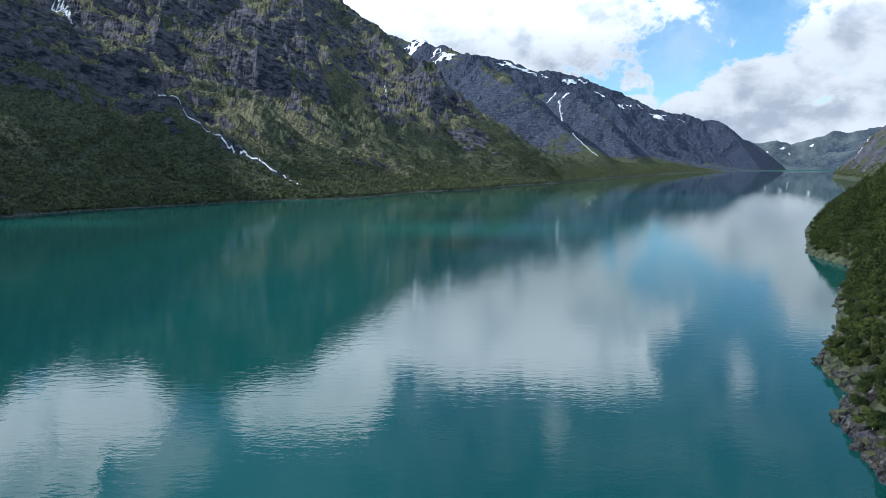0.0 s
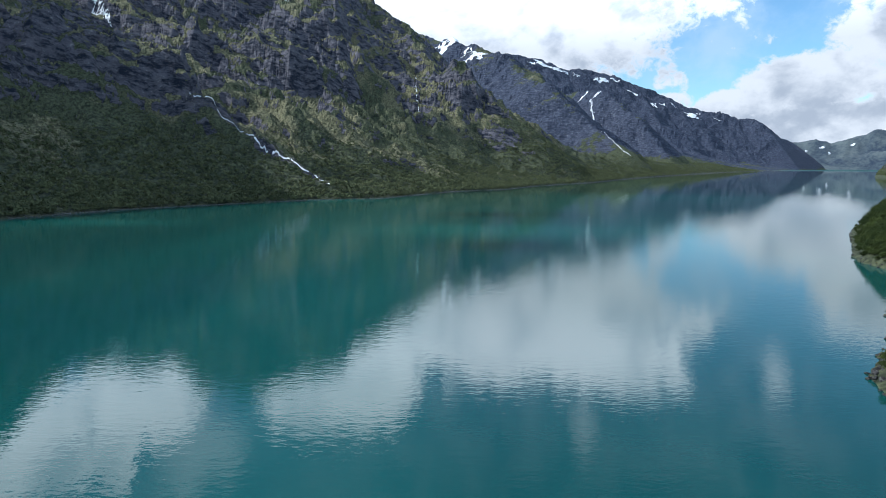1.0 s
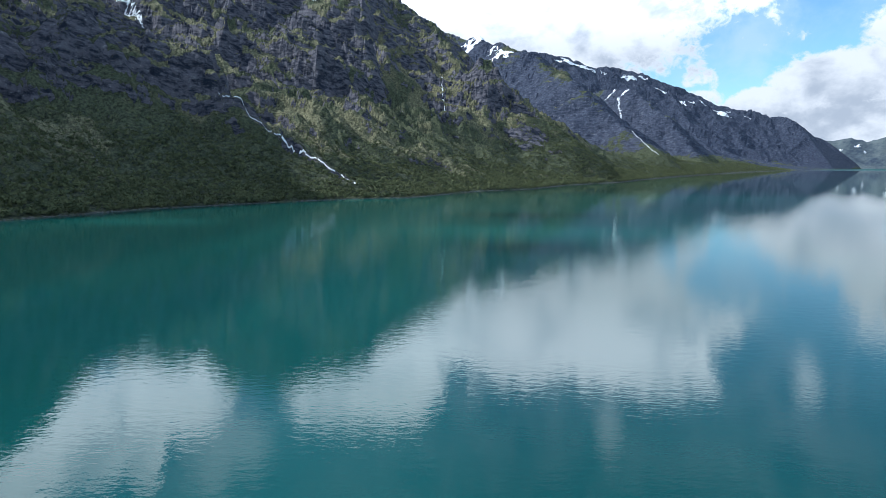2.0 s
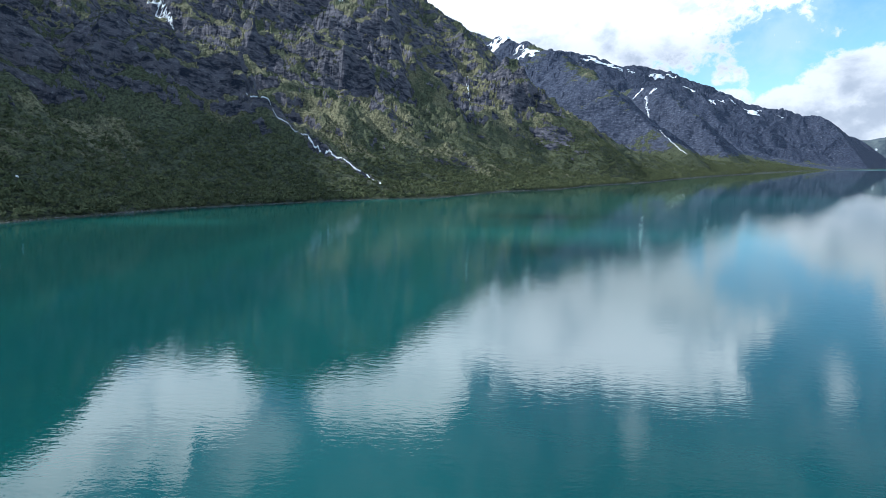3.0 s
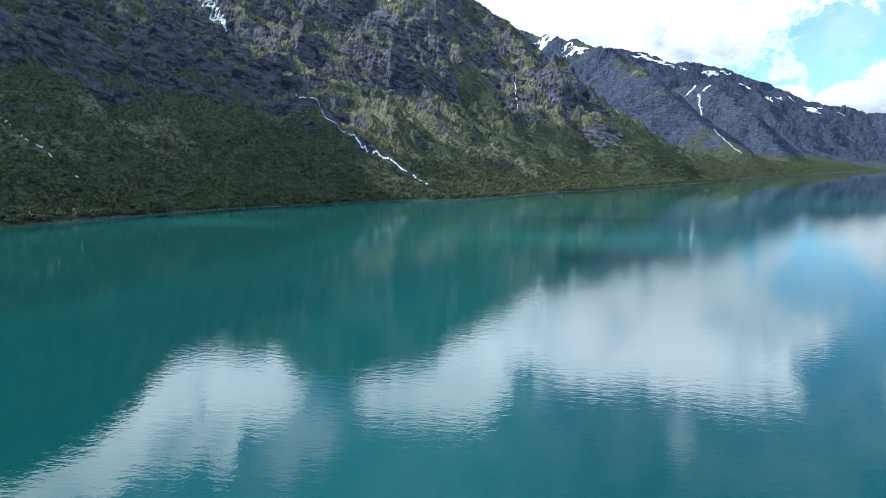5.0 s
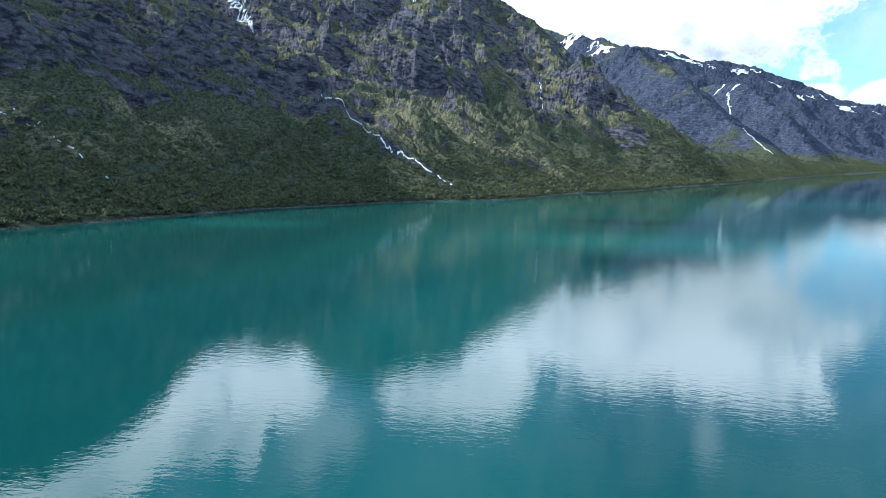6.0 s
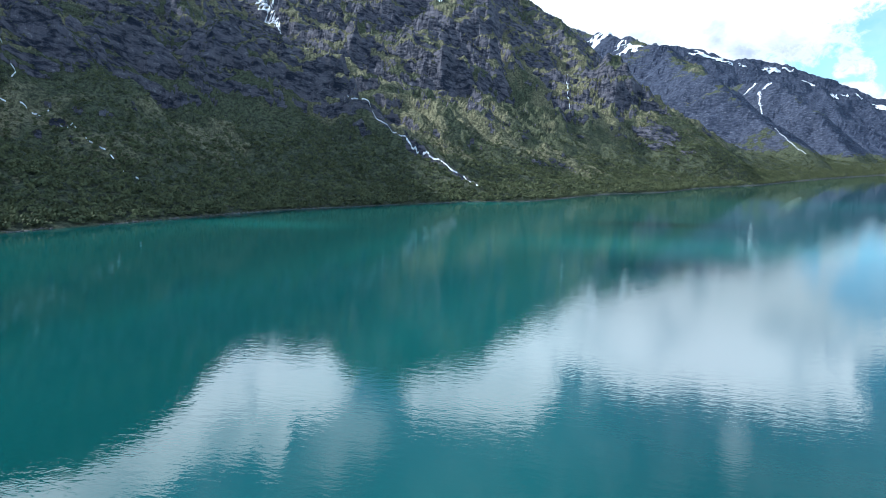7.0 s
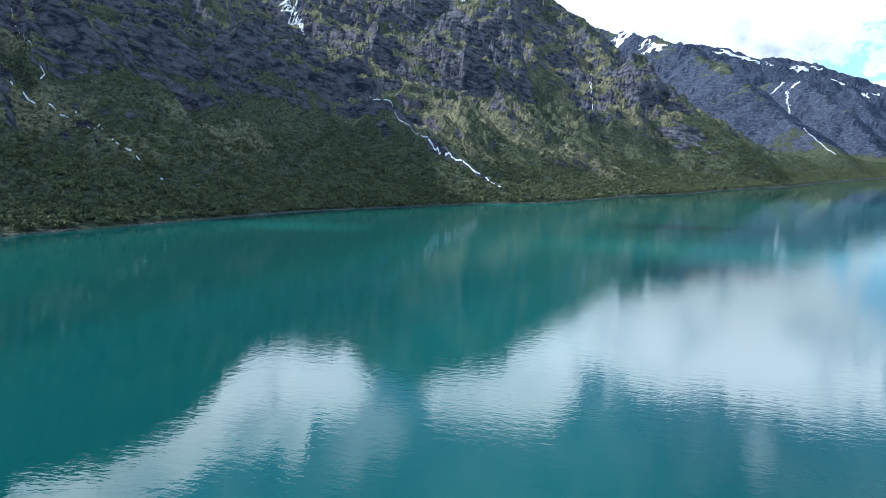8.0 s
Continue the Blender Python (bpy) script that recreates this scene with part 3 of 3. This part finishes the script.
def scatter(name, templates, spots, sizes, mat, label, category, seed):
    """Many small copies of a few shapes, joined into one mesh of kind stuff."""
    rng = np.random.RandomState(seed)
    cos, faces, base = [], [], 0
    for (co, fa), sel in zip(templates, np.array_split(rng.permutation(len(spots)), len(templates))):
        ang = rng.uniform(0, 6.283, len(sel))
        c, s = np.cos(ang)[:, None], np.sin(ang)[:, None]
        k = sizes[sel][:, None]
        x = (co[:, 0] * c - co[:, 1] * s) * k
        y = (co[:, 0] * s + co[:, 1] * c) * k
        z = co[:, 2] * k * rng.uniform(0.8, 1.2, (len(sel), 1))
        p = np.stack([x, y, z], -1) + spots[sel][:, None, :]
        cos.append(p.reshape(-1, 3))
        f = fa[None] + (np.arange(len(sel)) * len(co))[:, None, None] + base
        faces.append(f.reshape(-1, fa.shape[1]))
        base += len(sel) * len(co)
    ob = new(name, mesh_of(name, np.concatenate(cos), np.concatenate(faces), mat))
    return tagged(ob, label, category, kind="stuff")


def seat(land, a, v, shore, sign):
    """Places in metres on the land at (along, inland) coordinates in H."""
    b = smooth_curve(shore, a) + sign * v if sign > 0 else np.interp(a, *zip(*shore)) - v
    x, y = a * UA[0] + b * NA[0], a * UA[1] + b * NA[1]
    z, inland = land(x, y)
    return np.stack([x, y, z], 1) * H, inland


def far_woods():
    rng = np.random.RandomState(5)
    shapes = []
    for k in range(6):
        shapes.append(crown(rng, 3, 6, 0.90, rng.uniform(3.4, 5.0), rng.uniform(3.4, 4.6)))
    a, v = [], []
    for a0, a1, top, count in ((1, 14, 5.5, 8500), (14, 30, 6.0, 9000), (30, 48, 6.5, 8500), (48, 80, 9.0, 8000), (80, 140, 9.0, 4500)):
        a.append(rng.uniform(a0, a1, count))
        v.append(0.08 + (top + 2.5) * rng.random(count) ** 1.25)
    a, v = np.concatenate(a), np.concatenate(v)
    p, inland = seat(left_land, a, v, LEFT_SHORE, 1)
    thin = np.clip((inland - np.where(a > 50, 6.0, 4.2)) / 5.0, 0, 1) + 0.55 * fbm(a / 1.6, v / 1.6, 3, 131) + 0.12
    keep = (inland > 0.06) & (rng.random(len(a)) > thin) & (from_stream(p) > 0.30) & ((a < 48) | (p[:, 2] < H * (2.0 + 0.8 * fbm(a / 3, v / 3, 2, 133))))
    size = np.where(a > 48, 1.2, 1.0) * np.where(a > 80, 1.4, 1.0) * rng.uniform(0.5, 1.15, len(a)) * np.clip(1.15 - v / 14, 0.45, 1)
    p[:, 2] -= 0.25
    scatter("birch_woods", shapes, p[keep], size[keep], WOODS, "dense low mountain birch scrub on the far slope", "woods", 9)
    # low willow and juniper higher up
    rng = np.random.RandomState(15)
    low = [crown(rng, 1, 9, 0.5, 0.9, 1.7) for _ in range(4)]
    a, v = rng.uniform(-4, 62, 26000), rng.uniform(3.0, 15.0, 26000)
    p, inland = seat(left_land, a, v, LEFT_SHORE, 1)
    q = seat(left_land, a, v + 0.15, LEFT_SHORE, 1)[0]
    steep = np.abs(q[:, 2] - p[:, 2]) / (0.15 * H)
    keep = (steep < 0.62) & (rng.random(len(a)) > np.clip((inland - 6) / 9, 0, 0.9) + 0.6 * fbm(a / 2.2, v / 2.2, 3, 137)) & (from_stream(p) > 0.26)
    scatter("dwarf_willow", low, p[keep], rng.uniform(0.5, 1.2, len(a))[keep], WOODS, "low willow and juniper scattered over the mountain side", "scrub", 19)


def rock_shape(rng, flat=0.7, cuts=9):
    """A boulder: a ball cut by planes, with an uneven skin. Returns a bmesh."""
    bm = bmesh.new()
    bmesh.ops.create_icosphere(bm, subdivisions=3, radius=1.0)
    planes = []
    for _ in range(cuts):
        n = Vector(rng.normal(size=3)).normalized()
        planes.append((n, rng.uniform(0.42, 0.85)))
    off = Vector(rng.uniform(-50, 50, 3))
    for vert in bm.verts:
        p = vert.co.copy()
        for n, d in planes:
            over = p.dot(n) - d
            if over > 0:
                p -= n * over
        p += p.normalized() * (noise.fractal(p * 1.7 + off, 0.8, 2.1, 4) * 0.10)
        vert.co = Vector((p.x, p.y * 0.85, p.z * flat))
    return bm


def bm_mesh(name, bm, mat, smooth=False):
    me = bpy.data.meshes.new(name)
    bm.to_mesh(me)
    bm.free()
    for poly in me.polygons:
        poly.use_smooth = smooth
    me.materials.append(mat)
    return me


def arrays_of(bm):
    bmesh.ops.triangulate(bm, faces=bm.faces)
    bm.verts.ensure_lookup_table()
    co = np.array([v.co[:] for v in bm.verts])
    fa = np.array([[v.index for v in f.verts] for f in bm.faces])
    bm.free()
    return co, fa


def shore_stones():
    rng = np.random.RandomState(25)
    shapes = []
    for k in range(4):
        bm = bmesh.new()
        bmesh.ops.create_icosphere(bm, subdivisions=1, radius=1.0)
        for vert in bm.verts:
            vert.co *= rng.uniform(0.7, 1.15)
            vert.co.z *= 0.6
        shapes.append(arrays_of(bm))
    a = np.concatenate([rng.uniform(1, 60, 6500), rng.uniform(60, 120, 1500)])
    v = np.abs(rng.normal(0.03, 0.035, len(a))) * np.where(a > 60, 2, 1)
    p, inland = seat(left_land, a, v, LEFT_SHORE, 1)
    size = rng.uniform(0.12, 0.55, len(a)) * np.where(a > 60, 2.0, 1)
    p[:, 2] = np.maximum(p[:, 2], 0.0)
    keep = fbm(a / 1.2, 0 * a, 3, 141) > -0.35
    scatter("shore_stones", shapes, p[keep], size[keep], PALE, "pale grey stones washed bare along the far waterline", "stones", 29)
    # scree and blocks on the slope and beside the stream
    a = np.concatenate([rng.uniform(15.0, 17.6, 9000), rng.uniform(0, 50, 2600)])
    v = np.concatenate([rng.uniform(2.0, 11.0, 9000), rng.uniform(2, 12, 2600)])
    p, inland = seat(left_land, a, v, LEFT_SHORE, 1)
    keep = (from_stream(p) < 0.24) | ((np.arange(len(a)) > 9000) & (fbm(a / 1.5, v / 2.5, 3, 145) > 0.25))
    scatter("scree", shapes, p[keep], rng.uniform(0.25, 1.0, len(a))[keep], PALE, "loose grey blocks beside the stream and on the slope", "scree", 39)


def shrub(k):
    """A mountain birch shrub: a few bent stems under a crown of leaf sprays."""
    rng = np.random.RandomState(200 + k)
    root = new("birch_shrub")
    h, w = rng.uniform(2.2, 3.0), rng.uniform(2.2, 3.0)
    for _ in range(3):
        bm = bmesh.new()
        lean = Vector((rng.uniform(-0.3, 0.3) * w, rng.uniform(-0.3, 0.3) * w, h * 0.7))
        bow = Vector((rng.uniform(-0.2, 0.2), rng.uniform(-0.2, 0.2), 0))
        rings = []
        for i in range(5):
            t = i / 4
            mid = lean * t + bow * math.sin(t * 3.14)
            rad = 0.06 * (1 - 0.7 * t)
            rings.append([bm.verts.new(mid + Vector((math.cos(q * 1.2566) * rad, math.sin(q * 1.2566) * rad, -0.3 * (i == 0)))) for q in range(5)])
        for r0, r1 in zip(rings, rings[1:]):
            for q in range(5):
                bm.faces.new((r0[q], r0[(q + 1) % 5], r1[(q + 1) % 5], r1[q]))
        part("stem", bm_mesh("stem", bm, BARK, True), root, "pale grey birch stem")
    co, fa = crown(rng, 9, 120, 0.135, h, w)
    part("crown", mesh_of("crown", co, fa, LEAF), root)
    return tagged(root, "leafy green mountain birch shrub on the steep shore", "shrub", "shrubs on the near shore")


def near_growth():
    """Birch shrubs on the near hillside: single ones nearest the path, joined scrub beyond."""
    rng = np.random.RandomState(45)
    kinds = [shrub(k) for k in range(6)]
    a = np.concatenate([1.3 + 12.7 * rng.random(3200) ** 1.25, rng.uniform(1.0, 14.0, 700)])
    v = np.concatenate([0.03 + rng.random(3200) ** 1.0 * (0.3 + 0.11 * a[:3200]), rng.uniform(0.8, 3.5, 700)])
    a = np.concatenate([a, rng.uniform(5.0, 10.5, 1500)])
    v = np.concatenate([v, rng.uniform(0.02, 1.0, 1500)])
    p, inland = seat(right_land, a, v, RIGHT_SHORE, -1)
    outcrop = (a < 3.15) & (inland < 0.24) & (rng.random(len(a)) < 0.5)
    keep = (inland > 0.04) & ~outcrop
    p, a, inland = p[keep], a[keep], inland[keep]
    fine = (inland < 0.36 + 0.115 * a) & (np.arctan2(p[:, 0], p[:, 1]) < radians(38))
    size = rng.uniform(0.5, 1.05, len(a)) * np.clip(0.55 + inland * 1.4, 0.55, 1.0)
    order = np.argsort(a + inland * 1.5 + 90 * ~fine)
    for n, i in enumerate(order[:290]):
        m = Matrix.Translation(Vector(p[i]) - Vector((0, 0, 0.15))) @ Matrix.Rotation(rng.uniform(0, 6.28), 4, "Z") @ Matrix.Scale(size[i], 4)
        if n < len(kinds):
            kinds[n].matrix_basis = m
        else:
            copy_thing(kinds[n % 6], m).matrix_basis = m
    rest = order[290:]
    rng = np.random.RandomState(46)
    near, far = rest[fine[rest]], rest[~fine[rest]]
    shapes = [crown(rng, 7, 34, 0.15, rng.uniform(2.2, 3.0), rng.uniform(2.2, 3.0)) for _ in range(6)]
    scatter("birch_scrub", shapes, p[near] - [0, 0, 0.2], size[near] * 1.4, LEAF, "dense green birch scrub covering the near hillside", "scrub", 49)
    shapes = [crown(rng, 5, 14, 0.4, 2.6, 2.8) for _ in range(4)]
    scatter("upper_scrub", shapes, p[far] - [0, 0, 0.2], size[far] * 1.5, LEAF, "birch scrub higher on the near hillside", "scrub", 48)
    # headland farther down the lake
    a = rng.uniform(50, 80, 5000)
    v = 0.1 + 5 * rng.random(5000) ** 1.6
    p, inland = seat(right_land, a, v, RIGHT_SHORE, -1)
    keep = (inland > 0.1) & (rng.random(5000) > inland / 1.1 + 0.4 * fbm(a / 2, v / 2, 2, 151))
    scatter("headland_scrub", [crown(rng, 2, 8, 1.0, 3.5, 4.0) for _ in range(4)], p[keep], rng.uniform(0.6, 1.2, 5000)[keep], WOODS, "thin birch scrub at the foot of the headland", "scrub", 59)


def near_boulders():
    rng = np.random.RandomState(65)
    shapes = [bm_mesh("boulder", rock_shape(rng, rng.uniform(0.6, 0.95), 14), STONE) for _ in range(8)]
    spots = []
    for _ in range(70):
        spots.append((rng.uniform(1.7, 3.4), rng.uniform(-0.01, 0.05), rng.uniform(0.4, 1.1)))
    for _ in range(55):
        spots.append((rng.uniform(1.7, 3.4), rng.uniform(0.03, 0.27), rng.uniform(0.5, 1.9)))
    for _ in range(34):
        spots.append((rng.uniform(3.4, 4.2), rng.uniform(-0.015, 0.06), rng.uniform(0.3, 0.9)))
    for _ in range(90):
        spots.append((rng.uniform(4.2, 12.3), rng.uniform(-0.015, 0.03), rng.uniform(0.25, 0.7)))
    arr = np.array(spots)
    p, inland = seat(right_land, arr[:, 0], arr[:, 1], RIGHT_SHORE, -1)
    for k, (q, s) in enumerate(zip(p, arr[:, 2])):
        ob = new("boulder", shapes[k % 8])
        ob.matrix_basis = pose(q[0], q[1], max(q[2], 0.0) - 0.05 * s, rng.uniform(-25, 25), rng.uniform(-25, 25), rng.uniform(0, 360)) @ Matrix.Scale(s, 4)
        tagged(ob, "rough grey lichen-covered boulder at the lake's edge", "boulder", "boulders along the near shore")


far_woods()
shore_stones()
near_growth()
near_boulders()

# ---- streams and snow ----
def drape(name, mat, line, widths, label, category, land=left_land, strands=3, seed=0, lift=1.6, gaps=0.25):
    """White water running down a line of (x, y) places in H: braided strands that follow the ground."""
    rng = np.random.RandomState(seed)
    pts = np.array(line, float)
    d = np.concatenate([[0], np.cumsum(np.hypot(*np.diff(pts, axis=0).T))])
    t = np.linspace(0, d[-1], max(40, int(d[-1] * H / 1.2)))
    x, y = np.interp(t, d, pts[:, 0]), np.interp(t, d, pts[:, 1])
    dx, dy = np.gradient(x), np.gradient(y)
    ln = np.hypot(dx, dy)
    nx, ny = -dy / ln, dx / ln
    wide = np.interp(t, d, widths)
    cos, faces, base = [], [], 0
    for k in range(strands):
        off = wide * (1.5 * vnoise(t * 2.2, 0 * t + k * 7.7, seed + k) + 0.9 * vnoise(t * 9, 0 * t + k, seed + 9))
        half = 0.5 * wide * np.clip(0.45 + 1.1 * vnoise(t * 5.0, 0 * t + 3 * k, seed + 20 + k) - 0.12 * k, 0.0, 1) / (1 + 0.5 * k)
        on = (half > 0.02 * wide) & (vnoise(t * 4.0, 0 * t + 11 * k, seed + 40) > -1 + gaps * 2 * (0.6 + 0.4 * k))
        rows = []
        for s in (-1, -0.4, 0.4, 1):
            px, py = x + nx * (off + s * half), y + ny * (off + s * half)
            z = land(px, py)[0] * H + lift * (1.0 if abs(s) < 0.9 else 0.4)
            rows.append(np.stack([px * H, py * H, z], 1))
        grid = np.stack(rows, 1)
        cos.append(grid.reshape(-1, 3))
        for i in np.nonzero(on[:-1] & on[1:])[0]:
            for j in range(3):
                q = base + i * 4 + j
                faces.append((q, q + 1, q + 5, q + 4))
        base += len(t) * 4
    ob = new(name, mesh_of(name, np.concatenate(cos), faces, mat, True))
    return tagged(ob, label, category)


def snow_patch(x, y, la, lv, turn, seed, land=left_land, lift=0.0011):
    """Old snow lying on the ground round (x, y) in H, with a torn edge."""
    n = 26
    rows = []
    c, s = math.cos(radians(turn)), math.sin(radians(turn))
    g = np.linspace(-1.3, 1.3, n)
    P, Q = np.meshgrid(g, g)
    px, py = x + P * la * c - Q * lv * s, y + P * la * s + Q * lv * c
    z, _ = land(px, py)
    inside = np.hypot(P, Q) + 0.75 * fbm(P * 1.6 + seed, Q * 1.6, 4, 301 + seed, 0.6) < 0.85
    co = np.stack([px, py, z + lift * math.hypot(x, y)], -1).reshape(-1, 3) * H
    idx = np.arange(n * n).reshape(n, n)
    ok = inside[:-1, :-1] & inside[1:, 1:] & inside[:-1, 1:]
    quads = np.stack([idx[:-1, :-1], idx[:-1, 1:], idx[1:, 1:], idx[1:, :-1]], -1)
    left = {(int(i), int(j)) for i, j in np.argwhere(ok)}
    while left:
        todo, piece = [left.pop()], []
        while todo:
            i, j = todo.pop()
            piece.append(quads[i, j])
            for q in ((i + 1, j), (i - 1, j), (i, j + 1), (i, j - 1)):
                if q in left:
                    left.remove(q)
                    todo.append(q)
        if len(piece) < 7:
            continue
        used, faces = np.unique(np.array(piece), return_inverse=True)
        me = mesh_of("snow_patch", co[used], faces.reshape(-1, 4), SNOW, True)
        tagged(new("snow_patch", me), "patch of old white snow lying on dark rock", "snow", "snow patches on the heights")

drape("mountain_stream", FOAM, STREAM, [0.012, 0.025, 0.028, 0.018, 0.022, 0.07, 0.09, 0.05, 0.035, 0.06, 0.05, 0.02], "white cascading stream tumbling down a rocky gully", "stream", seed=3, strands=7, gaps=0.6)
drape("waterfall", FOAM, [(-25.2, 40.6), (-24.0, 39.6), (-23.21, 38.79), (-22.55, 38.49), (-21.9, 38.1), (-21.34, 37.7)], [0.2, 0.34, 0.30, 0.34, 0.26, 0.08], "broad white waterfall over dark cliffs", "waterfall", seed=13, strands=4, gaps=0.1)
drape("waterfall", FOAM, [(-4.02, 45.5), (-3.98, 43.7), (-3.56, 41.4), (-3.2, 38.2)], [0.03, 0.05, 0.06, 0.03], "thin white trickle down a rock face", "waterfall", seed=23, strands=2, gaps=0.45)
drape("waterfall", FOAM, [(19.38, 108.5), (19.54, 107.7), (19.11, 105.75), (19.22, 104.2), (19.0, 102.6)], [0.16, 0.22, 0.14, 0.16, 0.08], "narrow white waterfall dropping from a hanging valley", "waterfall", seed=33, strands=3, gaps=0.1, lift=2.5)
drape("mountain_stream", FOAM, [(14.1, 71.7), (14.32, 68.8), (14.67, 66.9), (15.21, 65.8), (15.77, 65.0)], [0.03, 0.05, 0.07, 0.07, 0.04], "pale stream among boulders at a gully's foot", "stream", seed=43, strands=3, gaps=0.5, lift=1.5)
drape("mountain_stream", FOAM, [(-23.4, 19.2), (-19.06, 15.7), (-17.16, 14.4), (-16.58, 14.2), (-16.02, 13.96), (-15.6, 13.9), (-15.54, 13.7)], [0.01, 0.012, 0.014, 0.012, 0.018, 0.018, 0.01], "thin stream in a dark cleft", "stream", seed=53, strands=2, gaps=0.75)
drape("mountain_stream", FOAM, [(-15.23, 12.6), (-14.97, 12.96), (-14.3, 13.4), (-13.62, 13.42), (-12.78, 13.18), (-11.85, 13.0), (-10.77, 12.55)], [0.04, 0.03, 0.015, 0.012, 0.016, 0.016, 0.008], "broken stream over grey slabs", "stream", seed=63, strands=3, gaps=0.8)
drape("waterfall", FOAM, [(42.4, 63.56), (40.15, 61.28), (38.37, 59.39)], [0.06, 0.1, 0.06], "thin white stream down the headland's cliff", "waterfall", land=right_land, seed=73, strands=2, gaps=0.1, lift=0.8)

for n, (x, y, la, lv, turn) in enumerate([
        (-4.5, 104.6, 3.0, 1.3, 10), (-1.3, 101.0, 1.0, 0.9, 0), (0.9, 98.0, 2.3, 1.4, -25), (-18.1, 42.6, 0.3, 0.18, 30), (-13.6, 46.8, 0.2, 0.3, 80),
        (16.9, 164.2, 2.6, 1.6, 0), (21.5, 164.5, 2.4, 1.3, 0), (33.0, 167.5, 2.2, 0.9, 15), (36.4, 169.0, 1.3, 0.8, 0), (40.1, 166.5, 2.0, 0.8, -10), (45.7, 166.0, 0.8, 1.2, 20),
        (48.5, 167.0, 0.9, 0.6, 0), (51.2, 168.0, 0.8, 0.9, 40), (56.0, 168.0, 2.0, 0.7, -15), (63.5, 171.0, 1.2, 0.5, 0), (20.4, 108.0, 0.7, 0.4, 0), (18.6, 111.5, 0.9, 0.4, 0), (68.5, 175.0, 1.0, 0.5, 0), (59.0, 171.5, 0.8, 0.5, 10),
        (26.0, 165.0, 0.8, 0.5, 0), (12.0, 93.0, 0.5, 0.35, 0)]):
    snow_patch(x, y, la, lv, turn, n)
for n, (az, r, la, lv) in enumerate([(28.0, 213.5, 0.8, 0.4), (28.5, 212.0, 0.5, 0.35), (30.0, 214.0, 0.6, 0.35), (26.9, 213.0, 0.6, 0.35)]):
    snow_patch(r * math.sin(radians(az)), r * math.cos(radians(az)), la, lv, -28, 40 + n, far_land)
